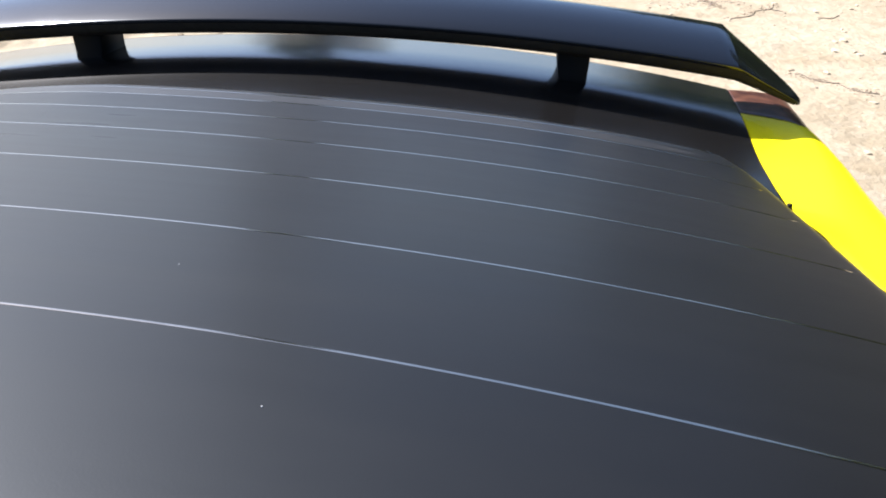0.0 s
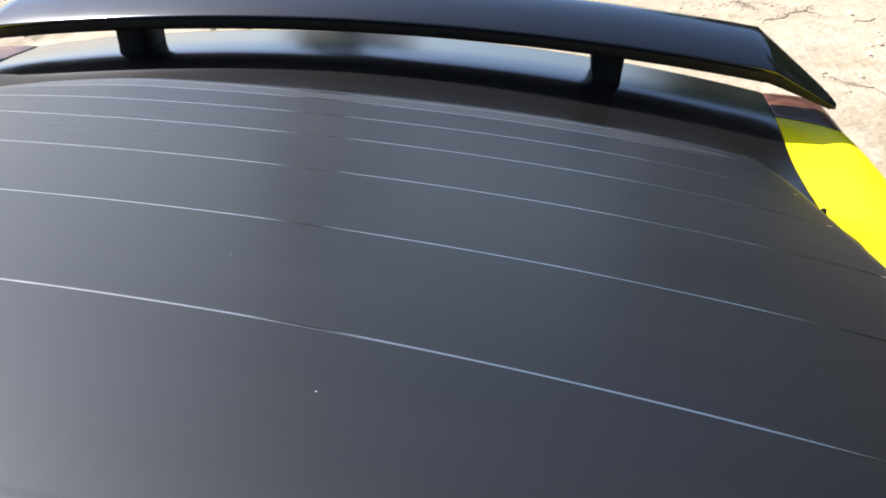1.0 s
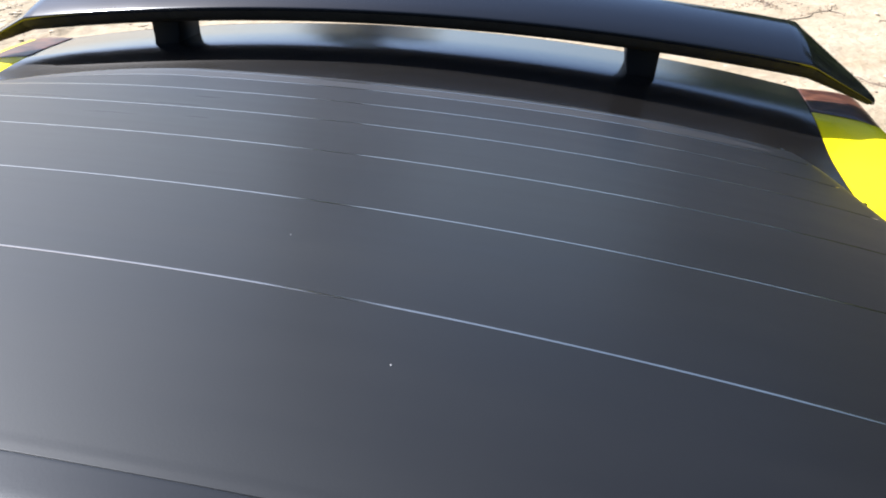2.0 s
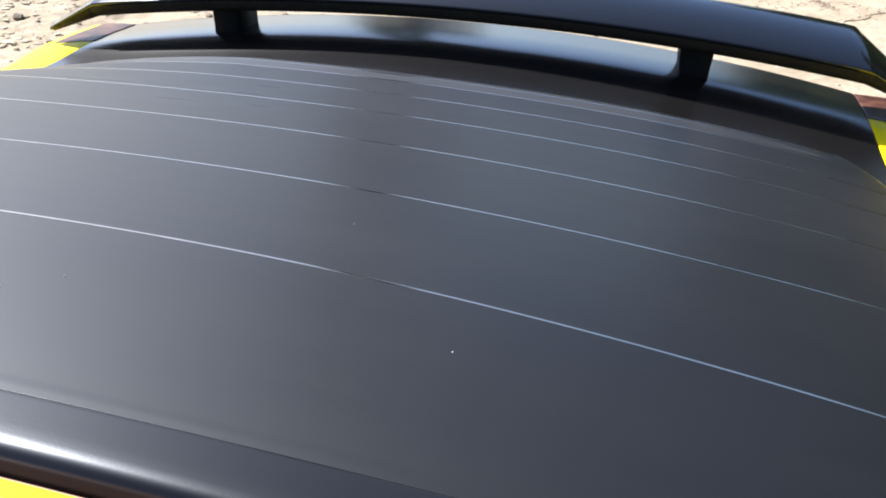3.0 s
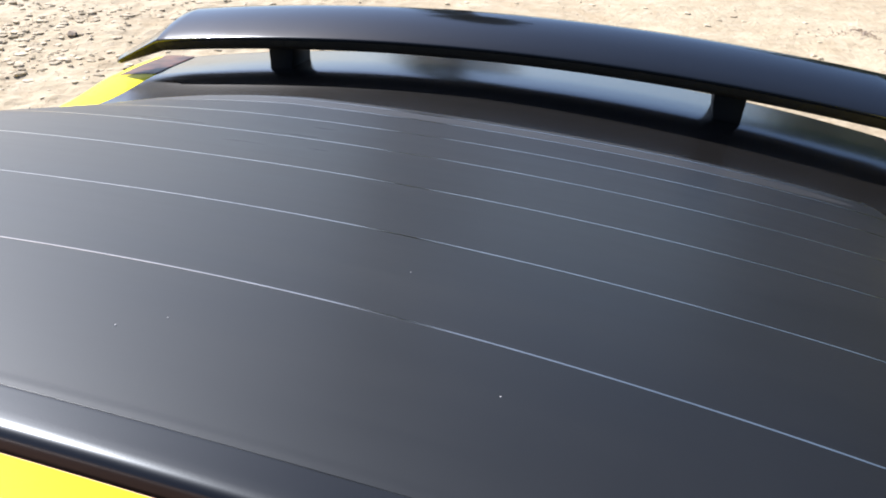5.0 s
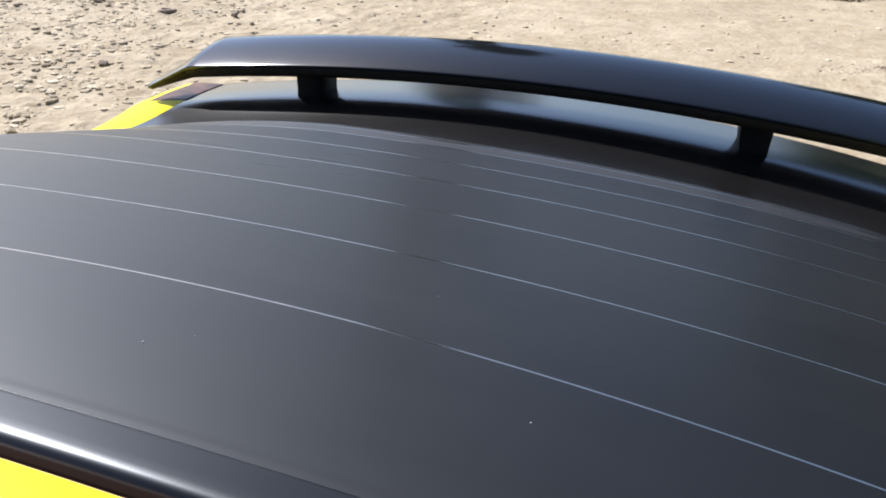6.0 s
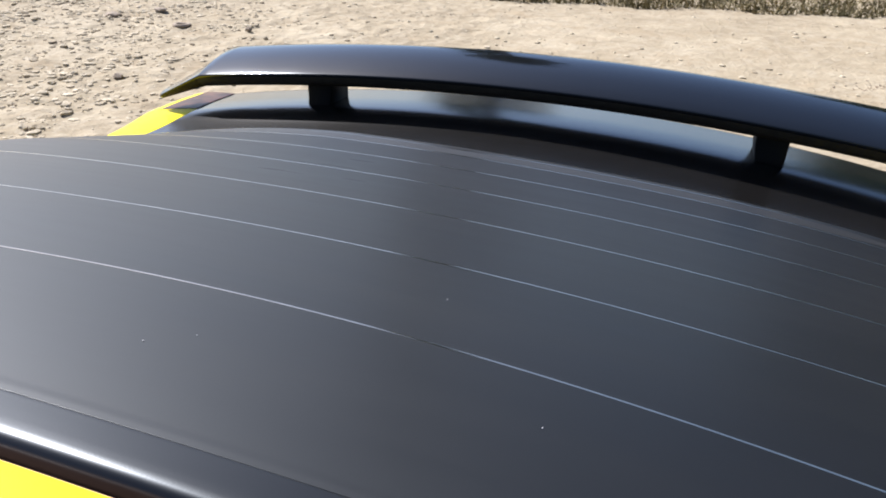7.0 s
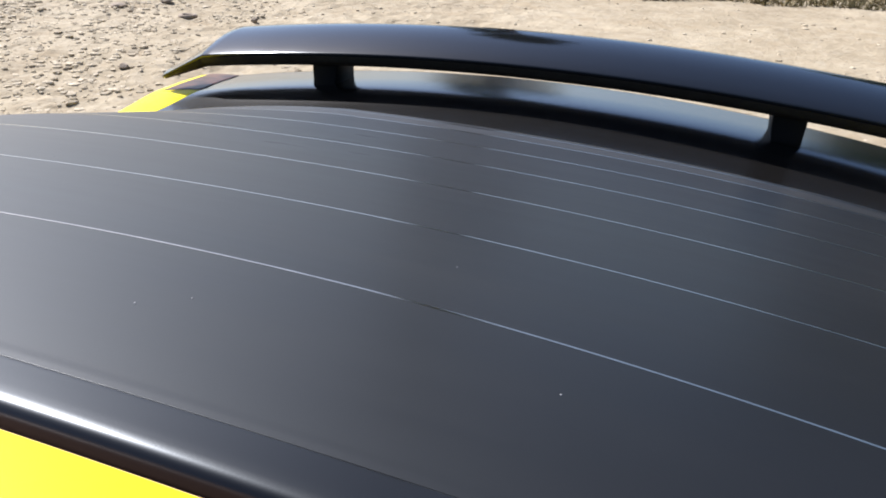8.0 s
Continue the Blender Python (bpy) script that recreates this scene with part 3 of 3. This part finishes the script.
def make_tree(x, y, height, width, bare, leaves, seed, leaf=1.0):
    """A broadleaf tree: tapered trunk, limbs and a crown of loose leaf clumps."""
    random.seed(seed)
    tree = new("tree")
    tree.location = (x, y, GROUND_Z)
    tagged(tree, "unseen dark green broadleaf tree that darkens reflections in the film", "tree", group="trees round the yard")
    bm = bmesh.new()
    pts = [Vector((0.15 * noise.noise((seed, k, 0)), 0.15 * noise.noise((seed, k, 5)), -0.1 + height * 0.75 * k / 6)) for k in range(7)]
    r0 = height * 0.028
    for k in range(6):
        tube(bm, pts[k], pts[k + 1], r0 * (1 - k / 7), r0 * (1 - (k + 1) / 7), 9)
    tips = []
    for k in range(16):
        f = random.uniform(bare, 0.75)
        a = random.uniform(0, 6.28)
        base = pts[min(5, int(f / 0.75 * 6))].copy()
        base.z = f * height
        reach = width * 0.5 * random.uniform(0.45, 1.0)
        end = base + Vector((math.cos(a) * reach, math.sin(a) * reach, height * random.uniform(0.03, 0.22)))
        tube(bm, base, end, r0 * 0.3, r0 * 0.08, 5)
        tips += [base.lerp(end, 0.55), base.lerp(end, 0.8), end]
    tips += [pts[6], pts[6] + Vector((0, 0, height * 0.12)), pts[5]]
    part("trunk", bm, BARK, tree)
    verts, faces = [], []
    for _ in range(leaves):
        c = random.choice(tips) + Vector((random.gauss(0, 1), random.gauss(0, 1), random.gauss(0, 0.8))) * width * 0.11
        c.z = max(c.z, height * bare * 0.8)
        q = Euler((random.uniform(-1, 1), random.uniform(-1, 1), random.uniform(0, 6.28))).to_matrix()
        s_ = leaf * random.uniform(0.09, 0.20)
        i = len(verts)
        verts += [c + q @ Vector(p) * s_ for p in ((-1, 0, 0), (0, -0.55, 0.12), (1, 0, 0), (0, 0.55, 0.12))]
        faces.append((i, i + 1, i + 2, i + 3))
    me = bpy.data.meshes.new("crown")
    me.from_pydata(verts, [], faces)
    me.materials.append(LEAF)
    crown = new("crown", me)
    crown.parent = tree
    return tree


make_tree(-6.1, 23.4, 20.0, 3.6, 0.02, 34000, 1)
# right-hand trees, added unseen to darken the film's reflection on that side
for n, (x, y, h, w, many) in enumerate(((4.6, 15.6, 4.6, 3.4, 3600), (6.8, 13.8, 5.4, 4.0, 5200), (8.6, 11.5, 6.0, 4.6, 6500), (10.2, 8.0, 6.5, 5.0, 7500),
                                        (11.0, 3.5, 7.0, 5.5, 8000), (11.2, -1.0, 7.0, 5.5, 8000), (10.6, -5.5, 7.0, 5.5, 8000))):
    make_tree(x, y, h, w, 0.01, many, 10 + n)

# a taller unseen row behind them, added for the same darkening
for n, (x, y, h, w) in enumerate(((9.8, 23.4, 8.0, 7.5), (14.4, 20.6, 10.0, 8.5), (18.6, 16.4, 17.0, 9.0), (21.5, 10.5, 22.0, 9.0), (22.5, 3.0, 22.0, 9.0), (22.0, -5.0, 22.0, 9.0))):
    make_tree(x, y, h, w, 0.04, 9500, 30 + n, 2.4)

# low hedge under the trees, unseen, added to darken low reflections on the right
random.seed(31)
verts, faces = [], []
line = ((3.6, 14.4), (6.8, 12.0), (9.0, 9.0), (9.8, 4.0), (9.9, -2.0), (9.2, -7.0))
for (xa, ya), (xb, yb) in zip(line, line[1:]):
    for _ in range(2600):
        f = random.random()
        x, y = xa + (xb - xa) * f + random.gauss(0, 0.22), ya + (yb - ya) * f + random.gauss(0, 0.22)
        z = GROUND_Z + random.random() * (1.7 + 0.35 * noise.noise((x, y, 0)))
        q = Euler((random.uniform(-1, 1), random.uniform(-1, 1), random.uniform(0, 6.28))).to_matrix()
        s_ = random.uniform(0.07, 0.15)
        i = len(verts)
        verts += [Vector((x, y, z)) + q @ Vector(p) * s_ for p in ((-1, 0, 0), (0, -0.6, 0.12), (1, 0, 0), (0, 0.6, 0.12))]
        faces.append((i, i + 1, i + 2, i + 3))
me = bpy.data.meshes.new("hedge")
me.from_pydata(verts, [], faces)
me.materials.append(LEAF)
tagged(new("hedge", me), "unseen low dark green hedge added to darken reflections", "hedge", kind="stuff")
